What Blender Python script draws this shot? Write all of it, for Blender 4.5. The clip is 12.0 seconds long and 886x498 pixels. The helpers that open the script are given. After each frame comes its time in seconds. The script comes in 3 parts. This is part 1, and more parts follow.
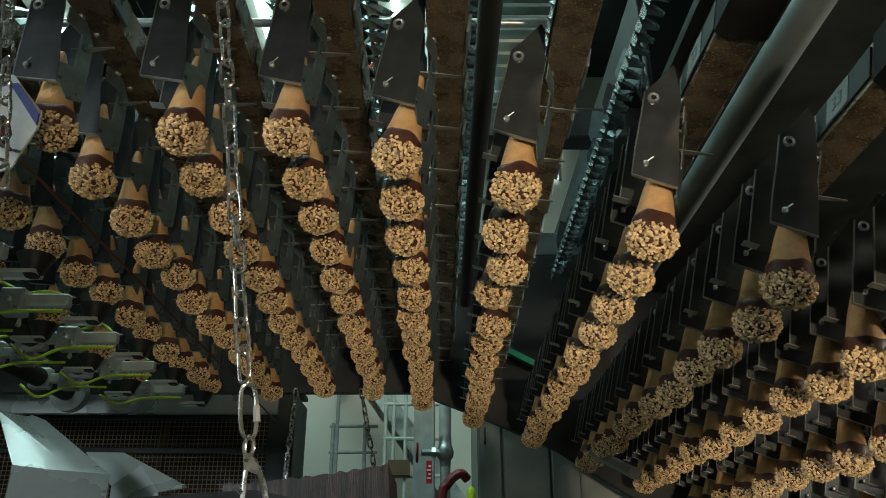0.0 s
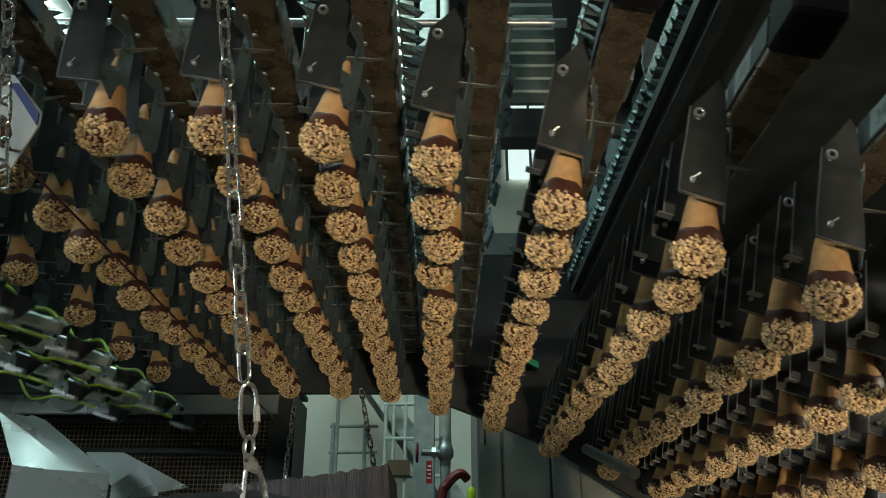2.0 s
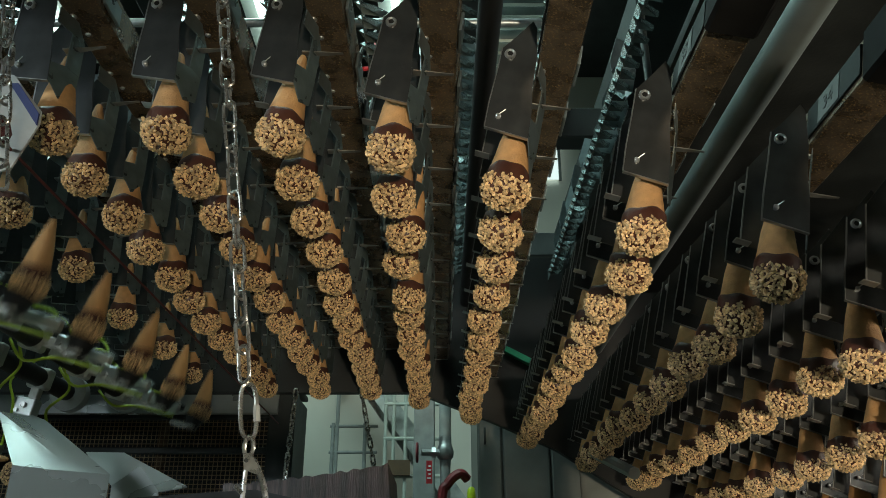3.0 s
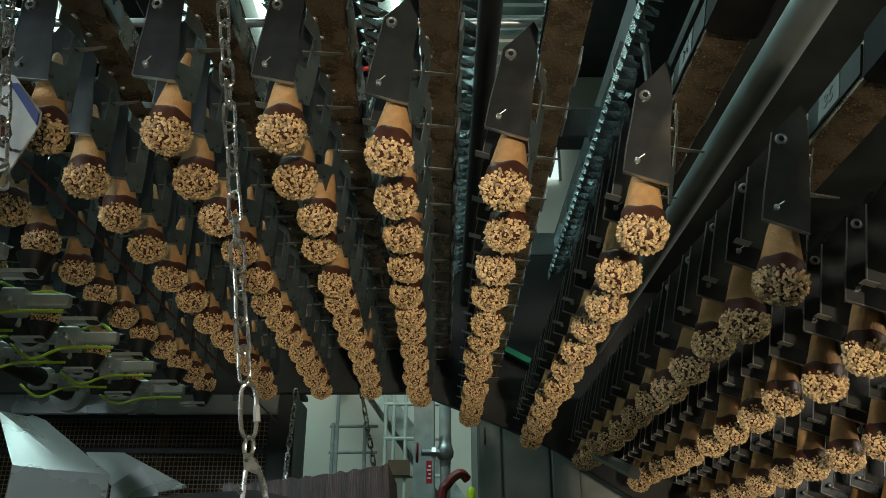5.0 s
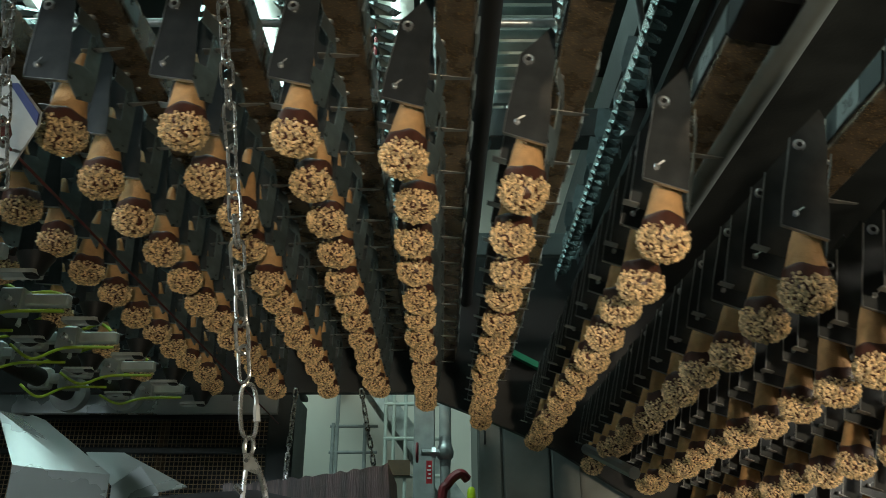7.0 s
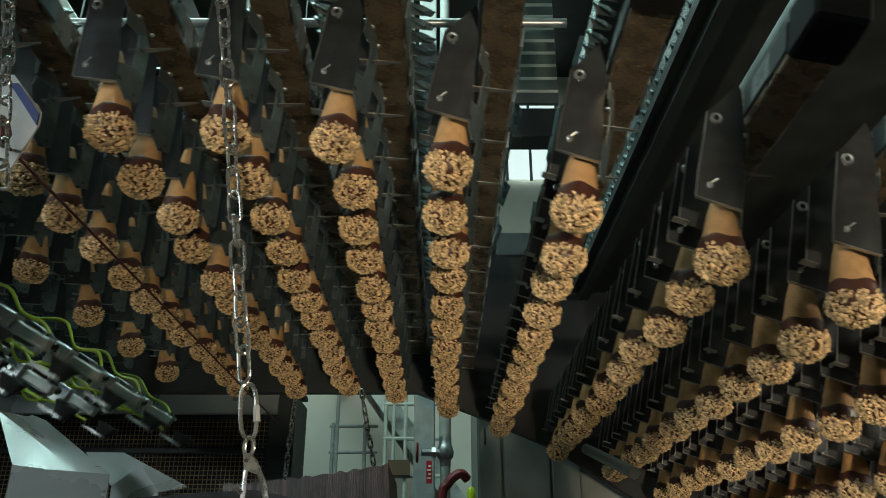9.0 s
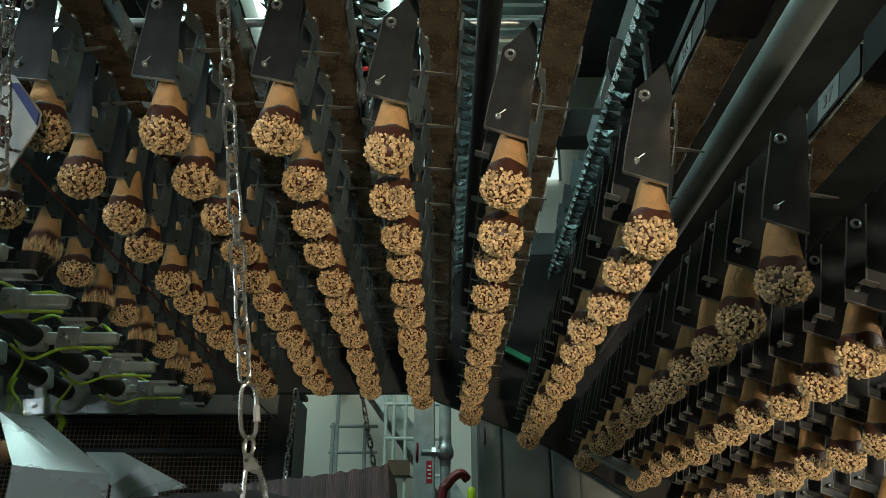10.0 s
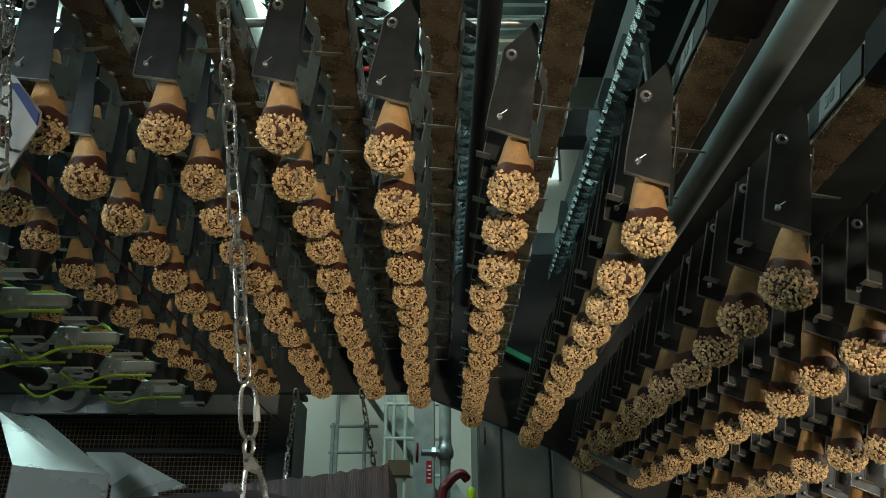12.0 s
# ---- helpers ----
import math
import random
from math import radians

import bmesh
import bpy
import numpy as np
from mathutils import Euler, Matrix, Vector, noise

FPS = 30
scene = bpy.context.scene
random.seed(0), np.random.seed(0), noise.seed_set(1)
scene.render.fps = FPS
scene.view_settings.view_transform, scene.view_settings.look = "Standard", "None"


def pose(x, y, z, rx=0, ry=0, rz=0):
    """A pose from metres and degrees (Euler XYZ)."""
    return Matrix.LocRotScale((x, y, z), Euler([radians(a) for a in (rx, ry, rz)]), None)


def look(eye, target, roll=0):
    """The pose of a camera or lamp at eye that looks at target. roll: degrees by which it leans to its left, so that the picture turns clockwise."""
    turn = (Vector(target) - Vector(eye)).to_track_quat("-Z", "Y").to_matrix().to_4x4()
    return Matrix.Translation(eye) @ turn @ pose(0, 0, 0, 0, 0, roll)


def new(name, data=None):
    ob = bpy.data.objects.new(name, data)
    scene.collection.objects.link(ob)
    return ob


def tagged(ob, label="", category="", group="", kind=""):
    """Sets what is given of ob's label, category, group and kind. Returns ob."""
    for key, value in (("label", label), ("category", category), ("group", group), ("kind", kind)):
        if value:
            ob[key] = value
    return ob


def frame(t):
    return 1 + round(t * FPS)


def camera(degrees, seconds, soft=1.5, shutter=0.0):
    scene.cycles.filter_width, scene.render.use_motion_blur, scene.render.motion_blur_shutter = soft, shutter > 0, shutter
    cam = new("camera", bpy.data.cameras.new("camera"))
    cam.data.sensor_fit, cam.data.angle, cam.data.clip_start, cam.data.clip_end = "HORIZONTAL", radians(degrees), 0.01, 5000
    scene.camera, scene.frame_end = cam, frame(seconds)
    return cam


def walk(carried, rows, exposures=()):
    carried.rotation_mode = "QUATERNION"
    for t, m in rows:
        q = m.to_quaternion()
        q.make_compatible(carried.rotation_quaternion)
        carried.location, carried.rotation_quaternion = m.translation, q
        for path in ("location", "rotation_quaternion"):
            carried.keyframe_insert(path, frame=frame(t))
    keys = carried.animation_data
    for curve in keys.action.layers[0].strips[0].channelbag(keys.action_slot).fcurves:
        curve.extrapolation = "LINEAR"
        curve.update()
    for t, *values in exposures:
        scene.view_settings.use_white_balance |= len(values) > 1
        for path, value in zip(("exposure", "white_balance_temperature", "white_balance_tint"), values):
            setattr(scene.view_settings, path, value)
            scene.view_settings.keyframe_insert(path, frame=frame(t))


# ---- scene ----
CAM = pose(0.0, 0.0, 1.6, 90 + 23.28, 0, -0.09)
cam = camera(58.5, 12.0, soft=0.55, shutter=0.5)
walk(cam, [(0.0, CAM), (12.0, CAM)], exposures=[(0.0, 0.0), (12.0, 0.0)])

# ---- light ----
world = bpy.data.worlds.new("hall_air")
world.use_nodes = True
world.node_tree.nodes["Background"].inputs[0].default_value = (0.62, 0.74, 0.66, 1)
world.node_tree.nodes["Background"].inputs[1].default_value = 0.22
scene.world = world


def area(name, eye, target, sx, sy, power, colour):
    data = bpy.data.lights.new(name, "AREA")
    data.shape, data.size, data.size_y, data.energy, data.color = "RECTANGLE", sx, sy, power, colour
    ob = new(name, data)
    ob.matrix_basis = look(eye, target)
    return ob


def spot(name, eye, target, degrees, power, colour, size):
    data = bpy.data.lights.new(name, "SPOT")
    data.spot_size, data.spot_blend, data.energy, data.color, data.shadow_soft_size = radians(degrees), 1.0, power, colour, size
    ob = new(name, data)
    ob.matrix_basis = look(eye, target)
    return ob


spot("work_lamp", (0.35, -1.6, 1.15), (0.56, 1.4, 2.02), 54, 190, (1.0, 0.86, 0.62), 0.05)
area("hall_light_above", (-1.1, 1.6, 4.6), (-0.4, 1.6, 1.6), 2.0, 2.4, 150, (0.66, 1.0, 0.94))
area("hall_light_behind", (-0.4, 4.2, 3.9), (-0.4, 5.4, 2.0), 2.0, 0.6, 3, (1.0, 1.0, 0.84))
# added cool fill lamp that brightens the chute and pickers from the left
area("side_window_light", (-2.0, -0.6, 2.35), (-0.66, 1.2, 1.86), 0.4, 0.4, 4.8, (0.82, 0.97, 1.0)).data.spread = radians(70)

area("hall_light_right", (2.7, 0.3, 2.25), (0.75, 1.2, 1.85), 0.8, 0.8, 13, (1.0, 0.93, 0.78)).data.spread = radians(60)


# ---- materials ----
def mat(name, colour, rough=0.5, metal=0.0, vary=0.25, scale=20.0, bump=0.0, bscale=200.0, dirt=None, dirt_scale=8.0, dirt_at=0.55, island=0.0, piece=0.0):
    m = bpy.data.materials.new(name)
    m.use_nodes = True
    nt = m.node_tree
    b = nt.nodes["Principled BSDF"]
    tc = nt.nodes.new("ShaderNodeTexCoord")
    n1 = nt.nodes.new("ShaderNodeTexNoise")
    n1.inputs["Scale"].default_value, n1.inputs["Detail"].default_value = scale, 5
    nt.links.new(tc.outputs["Object"], n1.inputs["Vector"])
    mr = nt.nodes.new("ShaderNodeMapRange")
    mr.inputs["From Min"].default_value, mr.inputs["From Max"].default_value = 0.3, 0.7
    mr.inputs["To Min"].default_value, mr.inputs["To Max"].default_value = 1 - vary, 1 + vary
    nt.links.new(n1.outputs["Fac"], mr.inputs["Value"])
    mul = nt.nodes.new("ShaderNodeMix")
    mul.data_type, mul.blend_type = "RGBA", "MULTIPLY"
    mul.inputs[0].default_value = 1.0
    mul.inputs[6].default_value = (*colour, 1)
    nt.links.new(mr.outputs[0], mul.inputs[7])
    out = mul.outputs[2]
    if island or piece:
        src = nt.nodes.new("ShaderNodeNewGeometry").outputs["Random Per Island"] if island else nt.nodes.new("ShaderNodeObjectInfo").outputs["Random"]
        r = nt.nodes.new("ShaderNodeMapRange")
        k = island or piece
        r.inputs["To Min"].default_value, r.inputs["To Max"].default_value = 1 - k, 1 + k * 0.6
        nt.links.new(src, r.inputs["Value"])
        m2 = nt.nodes.new("ShaderNodeMix")
        m2.data_type, m2.blend_type = "RGBA", "MULTIPLY"
        m2.inputs[0].default_value = 1.0
        nt.links.new(out, m2.inputs[6])
        nt.links.new(r.outputs[0], m2.inputs[7])
        out = m2.outputs[2]
    if dirt:
        n2 = nt.nodes.new("ShaderNodeTexNoise")
        n2.inputs["Scale"].default_value, n2.inputs["Detail"].default_value, n2.inputs["Roughness"].default_value = dirt_scale, 8, 0.7
        nt.links.new(tc.outputs["Object"], n2.inputs["Vector"])
        ramp = nt.nodes.new("ShaderNodeValToRGB")
        ramp.color_ramp.elements[0].position, ramp.color_ramp.elements[1].position = dirt_at - 0.08, dirt_at + 0.1
        nt.links.new(n2.outputs["Fac"], ramp.inputs["Fac"])
        mx = nt.nodes.new("ShaderNodeMix")
        mx.data_type = "RGBA"
        nt.links.new(ramp.outputs["Color"], mx.inputs[0])
        nt.links.new(out, mx.inputs[6])
        mx.inputs[7].default_value = (*dirt, 1)
        out = mx.outputs[2]
        if metal:
            mm = nt.nodes.new("ShaderNodeMapRange")
            mm.inputs["To Min"].default_value, mm.inputs["To Max"].default_value = metal, metal * 0.15
            nt.links.new(ramp.outputs["Color"], mm.inputs["Value"])
            nt.links.new(mm.outputs[0], b.inputs["Metallic"])
    nt.links.new(out, b.inputs["Base Color"])
    rr = nt.nodes.new("ShaderNodeMapRange")
    rr.inputs["To Min"].default_value, rr.inputs["To Max"].default_value = max(rough - 0.12, 0.03), min(rough + 0.15, 1)
    nt.links.new(n1.outputs["Fac"], rr.inputs["Value"])
    nt.links.new(rr.outputs[0], b.inputs["Roughness"])
    if not (dirt and metal):
        b.inputs["Metallic"].default_value = metal
    if bump:
        n3 = nt.nodes.new("ShaderNodeTexNoise")
        n3.inputs["Scale"].default_value, n3.inputs["Detail"].default_value = bscale, 4
        nt.links.new(tc.outputs["Object"], n3.inputs["Vector"])
        bp = nt.nodes.new("ShaderNodeBump")
        bp.inputs["Strength"].default_value, bp.inputs["Distance"].default_value = bump, 0.004
        nt.links.new(n3.outputs["Fac"], bp.inputs["Height"])
        nt.links.new(bp.outputs["Normal"], b.inputs["Normal"])
    return m


STEEL = mat("brushed_steel", (0.42, 0.43, 0.43), 0.38, 0.9, 0.2, 60, 0.08, 300)
PLATE = mat("dull_gripper_steel", (0.105, 0.11, 0.112), 0.36, 0.8, 0.22, 30, 0.03, 300, piece=0.25)
# gripper steel made paler and bluer: cool light put into the colour
FLANGE = mat("pale_sprung_steel", (0.20, 0.245, 0.255), 0.28, 0.6, 0.3, 30, 0.05, 200, piece=0.35)
CABINET = mat("cabinet_steel", (0.26, 0.27, 0.26), 0.36, 0.85, 0.2, 7, 0.05, 200)
TAGM = mat("dull_number_plate", (0.028, 0.032, 0.032), 0.6, 0.0, 0.3, 30)
TAGM.node_tree.nodes["Principled BSDF"].inputs["Specular IOR Level"].default_value = 0.1
LABELM = mat("grey_printed_label", (0.10, 0.108, 0.105), 0.7, 0.0, 0.15, 60)
CAPM = mat("matt_black_block", (0.012, 0.012, 0.012), 0.85, 0.0, 0.3, 20)
CAPM.node_tree.nodes["Principled BSDF"].inputs["Specular IOR Level"].default_value = 0.08
BRIGHT = mat("bright_zinc", (0.6, 0.61, 0.61), 0.28, 0.85, 0.2, 90)
CHAIN = mat("galvanised_chain", (0.4, 0.395, 0.37), 0.26, 0.85, 0.15, 120)
BAR = mat("food_soiled_steel", (0.16, 0.122, 0.085), 0.27, 0.6, 0.5, 25, 0.14, 300, dirt=(0.62, 0.40, 0.15), dirt_scale=380, dirt_at=0.62)
TUBE = mat("grey_steel_tube", (0.25, 0.285, 0.28), 0.34, 0.55, 0.2, 12)
DARK = mat("dark_machine_steel", (0.034, 0.038, 0.037), 0.5, 0.4, 0.35, 9, 0.1, 120)
VOID = mat("black_machine_steel", (0.018, 0.018, 0.018), 0.5, 0.2, 0.3, 8)
BLACK = mat("black_rubber", (0.012, 0.012, 0.012), 0.45, 0.0, 0.3, 20)
WAFER = mat("baked_wafer", (0.58, 0.315, 0.13), 0.75, 0.0, 0.16, 70, 0.35, 420, piece=0.14)
CHOC = mat("milk_chocolate", (0.07, 0.022, 0.012), 0.45, 0.0, 0.25, 60, 0.12, 300)
NUTS = mat("chopped_hazelnut", (0.83, 0.59, 0.32), 0.5, 0.0, 0.15, 300, 0.2, 900, island=0.6)
STRIP = mat("serrated_steel", (0.30, 0.36, 0.36), 0.2, 0.7, 0.3, 40, piece=0.4)
SHEET = mat("stainless_sheet", (0.46, 0.49, 0.49), 0.28, 0.55, 0.1, 5, 0.0, 60)
WALL = mat("white_painted_wall", (0.72, 0.70, 0.62), 0.8, 0.0, 0.06, 3, 0.05, 90)
RAIL = mat("pale_painted_rail", (0.55, 0.58, 0.52), 0.5, 0.0, 0.1, 20)
GREEN = mat("yellow_green_hose", (0.38, 0.52, 0.03), 0.4, 0.0, 0.15, 30)
RED = mat("red_rubber_hose", (0.2, 0.02, 0.025), 0.5, 0.0, 0.25, 40)
DARKRED = mat("dark_red_cord", (0.08, 0.012, 0.01), 0.6, 0.0, 0.3, 40)
REDTAG = mat("red_tag", (0.6, 0.03, 0.04), 0.5, 0.0, 0.1, 40)
YELLOW = mat("fluorescent_yellow_plastic", (0.62, 0.78, 0.03), 0.4, 0.0, 0.1, 30)
SIGNM = mat("soiled_white_plate", (0.42, 0.43, 0.41), 0.5, 0.0, 0.2, 25, 0.05, 100)
WHITE = mat("white_label", (0.75, 0.75, 0.72), 0.5, 0.0, 0.08, 40)
BLUE = mat("dark_blue_print", (0.03, 0.045, 0.16), 0.5, 0.0, 0.1, 40)
RUST = mat("streaked_brown_film", (0.10, 0.066, 0.058), 0.4, 0.0, 0.6, 18, 0.3, 60, dirt=(0.03, 0.02, 0.018), dirt_scale=12, dirt_at=0.5)
ARM = mat("grey_arm", (0.46, 0.475, 0.45), 0.4, 0.2, 0.25, 20)
for node in [n for n in RUST.node_tree.nodes if n.type == "TEX_NOISE"]:
    stretch = RUST.node_tree.nodes.new("ShaderNodeMapping")
    stretch.inputs["Scale"].default_value = (9, 1, 0.7)
    RUST.node_tree.links.new(RUST.node_tree.nodes["Texture Coordinate"].outputs["Object"], stretch.inputs["Vector"])
    RUST.node_tree.links.new(stretch.outputs["Vector"], node.inputs["Vector"])
GREYP = mat("grey_plastic", (0.3, 0.31, 0.3), 0.5, 0.0, 0.2, 20)
GREENP = mat("green_plastic", (0.02, 0.22, 0.12), 0.45, 0.0, 0.2, 20)
FLOOR = mat("grey_floor", (0.25, 0.25, 0.24), 0.5, 0.0, 0.2, 3, 0.1, 60)
MESHM = mat("guard_wire", (0.38, 0.27, 0.16), 0.6, 0.5, 0.25, 40)
OAK = mat("brown_board", (0.11, 0.062, 0.03), 0.6, 0.0, 0.25, 12)


# ---- mesh helpers ----
def V(*a):
    return Vector(a)


def box(bm, x0, x1, y0, y1, z0, z1, bevel=0.0, m=None):
    r = bmesh.ops.create_cube(bm, size=1.0)
    vs = r["verts"]
    for v in vs:
        v.co = V(x0 + (v.co.x + 0.5) * (x1 - x0), y0 + (v.co.y + 0.5) * (y1 - y0), z0 + (v.co.z + 0.5) * (z1 - z0))
    if bevel:
        es = list({e for v in vs for e in v.link_edges})
        out = bmesh.ops.bevel(bm, geom=es, offset=bevel, segments=1, affect="EDGES")
        vs = list({v for f in out["faces"] for v in f.verts} | {v for v in vs if v.is_valid})
    if m is not None:
        bmesh.ops.transform(bm, matrix=m, verts=vs)
    return bm


def lathe(bm, profile, m=None, n=20):
    """profile: (radius, z) from bottom to top, turned about z."""
    m = m or Matrix()
    rings = []
    for r, z in profile:
        if r < 1e-5:
            rings.append([bm.verts.new(m @ V(0, 0, z))])
        else:
            rings.append([bm.verts.new(m @ V(r * math.cos(2 * math.pi * i / n), r * math.sin(2 * math.pi * i / n), z)) for i in range(n)])
    for a, b in zip(rings, rings[1:]):
        for i in range(n):
            j = (i + 1) % n
            if len(a) == 1 and len(b) > 1:
                bm.faces.new((a[0], b[j], b[i]))
            elif len(b) == 1 and len(a) > 1:
                bm.faces.new((a[i], a[j], b[0]))
            elif len(a) > 1:
                bm.faces.new((a[i], a[j], b[j], b[i]))
    for ring, flip in ((rings[0], True), (rings[-1], False)):
        if len(ring) > 1:
            bm.faces.new(ring[::-1] if flip else ring)
    return bm


def rod(bm, a, b, r, n=12, r2=None):
    a, b = V(*a), V(*b)
    m = Matrix.Translation(a) @ (b - a).to_track_quat("Z", "Y").to_matrix().to_4x4()
    return lathe(bm, [(r, 0), (r2 if r2 else r, (b - a).length)], m, n)


def prism(bm, pts, y0, y1, m=None):
    """A polygon in x, z drawn out along y."""
    m = m or Matrix()
    a = [bm.verts.new(m @ V(x, y0, z)) for x, z in pts]
    b = [bm.verts.new(m @ V(x, y1, z)) for x, z in pts]
    n = len(pts)
    bm.faces.new(a)
    bm.faces.new(b[::-1])
    for i in range(n):
        bm.faces.new((a[i], b[i], b[(i + 1) % n], a[(i + 1) % n]))
    return bm


def pipe(bm, pts, r, n=8, closed=False):
    """A round tube along points, smoothed."""
    pts = [V(*p) for p in pts]
    k = len(pts)
    fine = []
    for i in range(k if closed else k - 1):
        p0, p1, p2, p3 = (pts[(i + d) % k] if closed else pts[min(max(i + d, 0), k - 1)] for d in (-1, 0, 1, 2))
        for s in range(5):
            t = s / 5
            fine.append(0.5 * (2 * p1 + (p2 - p0) * t + (2 * p0 - 5 * p1 + 4 * p2 - p3) * t * t + (3 * p1 - p0 - 3 * p2 + p3) * t ** 3))
    if not closed:
        fine.append(pts[-1])
    rings, up = [], V(0.13, 0.21, 0.97)
    k = len(fine)
    for i, p in enumerate(fine):
        d = (fine[(i + 1) % k] - fine[i - 1]) if closed else (fine[min(i + 1, k - 1)] - fine[max(i - 1, 0)])
        d.normalize()
        side = d.cross(up)
        if side.length < 1e-3:
            side = d.cross(V(1, 0, 0))
        side.normalize()
        up = side.cross(d)
        rings.append([bm.verts.new(p + r * (math.cos(2 * math.pi * j / n) * side + math.sin(2 * math.pi * j / n) * up)) for j in range(n)])
    for i in range(k if closed else k - 1):
        a, b = rings[i], rings[(i + 1) % k]
        for j in range(n):
            bm.faces.new((a[j], a[(j + 1) % n], b[(j + 1) % n], b[j]))
    if not closed:
        bm.faces.new(rings[0])
        bm.faces.new(rings[-1][::-1])
    return bm


def to_mesh(name, bm, material, smooth=True):
    bmesh.ops.recalc_face_normals(bm, faces=bm.faces)
    me = bpy.data.meshes.new(name)
    bm.to_mesh(me)
    bm.free()
    me.materials.append(material)
    if smooth:
        me.polygons.foreach_set("use_smooth", [True] * len(me.polygons))
        me.set_sharp_from_angle(angle=radians(35))
    return me


def part(name, bm, material, parent, label="", m=None):
    me = bm if isinstance(bm, bpy.types.Mesh) else to_mesh(name, bm, material)
    ob = new(name, me)
    ob.parent = parent
    if m is not None:
        ob.matrix_basis = m
    return tagged(ob, label)


def thing(name, label, category, group="", kind="", m=None):
    ob = tagged(new(name), label, category, group, kind)
    ob.empty_display_size = 0.02
    if m is not None:
        ob.matrix_basis = m
    return ob


def solid(name, bm, material, label="", category="", kind="", group=""):
    return tagged(new(name, to_mesh(name, bm, material)), label, category, group, kind)


B = bmesh.new
LANES, PITCH, FIRST = 12, 0.12, 0.812


def lane_y(j):
    return FIRST + PITCH * j


# ---- the way of the gripper bars ----
# position number: x and z (above the camera's height) of the cone heads, and lean of the grippers in degrees
STOPS = {-9: (-1.90, 0.513, -4), -2: (-0.800, 0.513, -4), -1: (-0.645, 0.511, -4), 0: (-0.474, 0.498, -2), 1: (-0.327, 0.498, 1), 2: (-0.191, 0.496, 5), 3: (-0.060, 0.469, 8.5), 4: (0.076, 0.422, 11),
         5: (0.229, 0.364, 11.5), 6: (0.373, 0.305, 13), 7: (0.512, 0.255, 11), 8: (0.645, 0.193, 12), 9: (0.770, 0.110, 14), 10: (0.86, 0.0, 16), 11: (0.90, -0.14, 18), 12: (0.91, -0.29, 18), 20: (0.91, -1.35, 18)}
STOP_KEYS = sorted(STOPS)
HEAD = V(0.0260, 0, -0.1625)  # the cone's head from the bar's pivot


def way(q):
    """Pose of a bar at position q (a real number)."""
    i = max(k for k in range(len(STOP_KEYS) - 1) if STOP_KEYS[k] <= q or k == 0)
    a, b = STOP_KEYS[i], STOP_KEYS[i + 1]
    t = (q - a) / (b - a)
    vals = []
    for c in range(3):
        p1, p2 = STOPS[a][c], STOPS[b][c]
        m1 = (p2 - STOPS[STOP_KEYS[i - 1]][c]) / (b - STOP_KEYS[i - 1]) if i > 0 else p2 - p1
        m2 = (STOPS[STOP_KEYS[i + 2]][c] - p1) / (STOP_KEYS[i + 2] - a) if i + 2 < len(STOP_KEYS) else p2 - p1
        m1, m2 = m1 * (b - a), m2 * (b - a)
        if b - a > 1.5:
            vals.append(p1 + (p2 - p1) * t)
        else:
            vals.append((2 * t ** 3 - 3 * t * t + 1) * p1 + (t ** 3 - 2 * t * t + t) * m1 + (3 * t * t - 2 * t ** 3) * p2 + (t ** 3 - t * t) * m2)
    turn = pose(0, 0, 0, 0, vals[2], 0)
    return Matrix.Translation(V(vals[0], 0, 1.6 + vals[1]) - turn @ HEAD) @ turn


MIDS = [-0.41 + 2.36 * k for k in range(6)]
STEP = [(-0.50, 0.0), (-0.42, 0.02), (-0.30, 0.12), (-0.16, 0.295), (0.0, 0.52), (0.21, 0.745), (0.33, 0.857), (0.41, 0.935), (0.50, 0.972), (0.60, 0.989), (0.80, 1.0)]


def shift(t):
    """How many positions the conveyor has moved on since the first stop."""
    s = -1.0
    for m in MIDS:
        u = t - m
        s += float(np.interp(u, [a for a, _ in STEP], [b for _, b in STEP]))
    return s


TIMES = sorted({0.0, 12.0} | {round(m + a, 3) for m in MIDS for a, _ in STEP if 0 < m + a < 12})

# ---- the hall ----
solid("floor", box(B(), -8, 8, -6, 9, -0.2, 0.0), FLOOR, "grey concrete factory floor", "floor", "structure")
solid("ceiling", box(B(), -8, 8, -6, 9, 5.6, 5.8), DARK, "dark factory hall ceiling", "ceiling", "structure")
solid("wall_north", box(B(), -8, 8, 5.6, 5.8, 0, 5.6), WALL, "white painted hall wall behind the machine", "wall", "structure")
solid("wall_south", box(B(), -8, 8, -6.0, -5.8, 0, 5.6), WALL, "white painted hall wall", "wall", "structure")
solid("wall_west", box(B(), -8.0, -7.8, -5.8, 5.6, 0, 5.6), WALL, "white painted hall wall", "wall", "structure")
solid("wall_east", box(B(), 7.8, 8.0, -5.8, 5.6, 0, 5.6), WALL, "white painted hall wall", "wall", "structure")


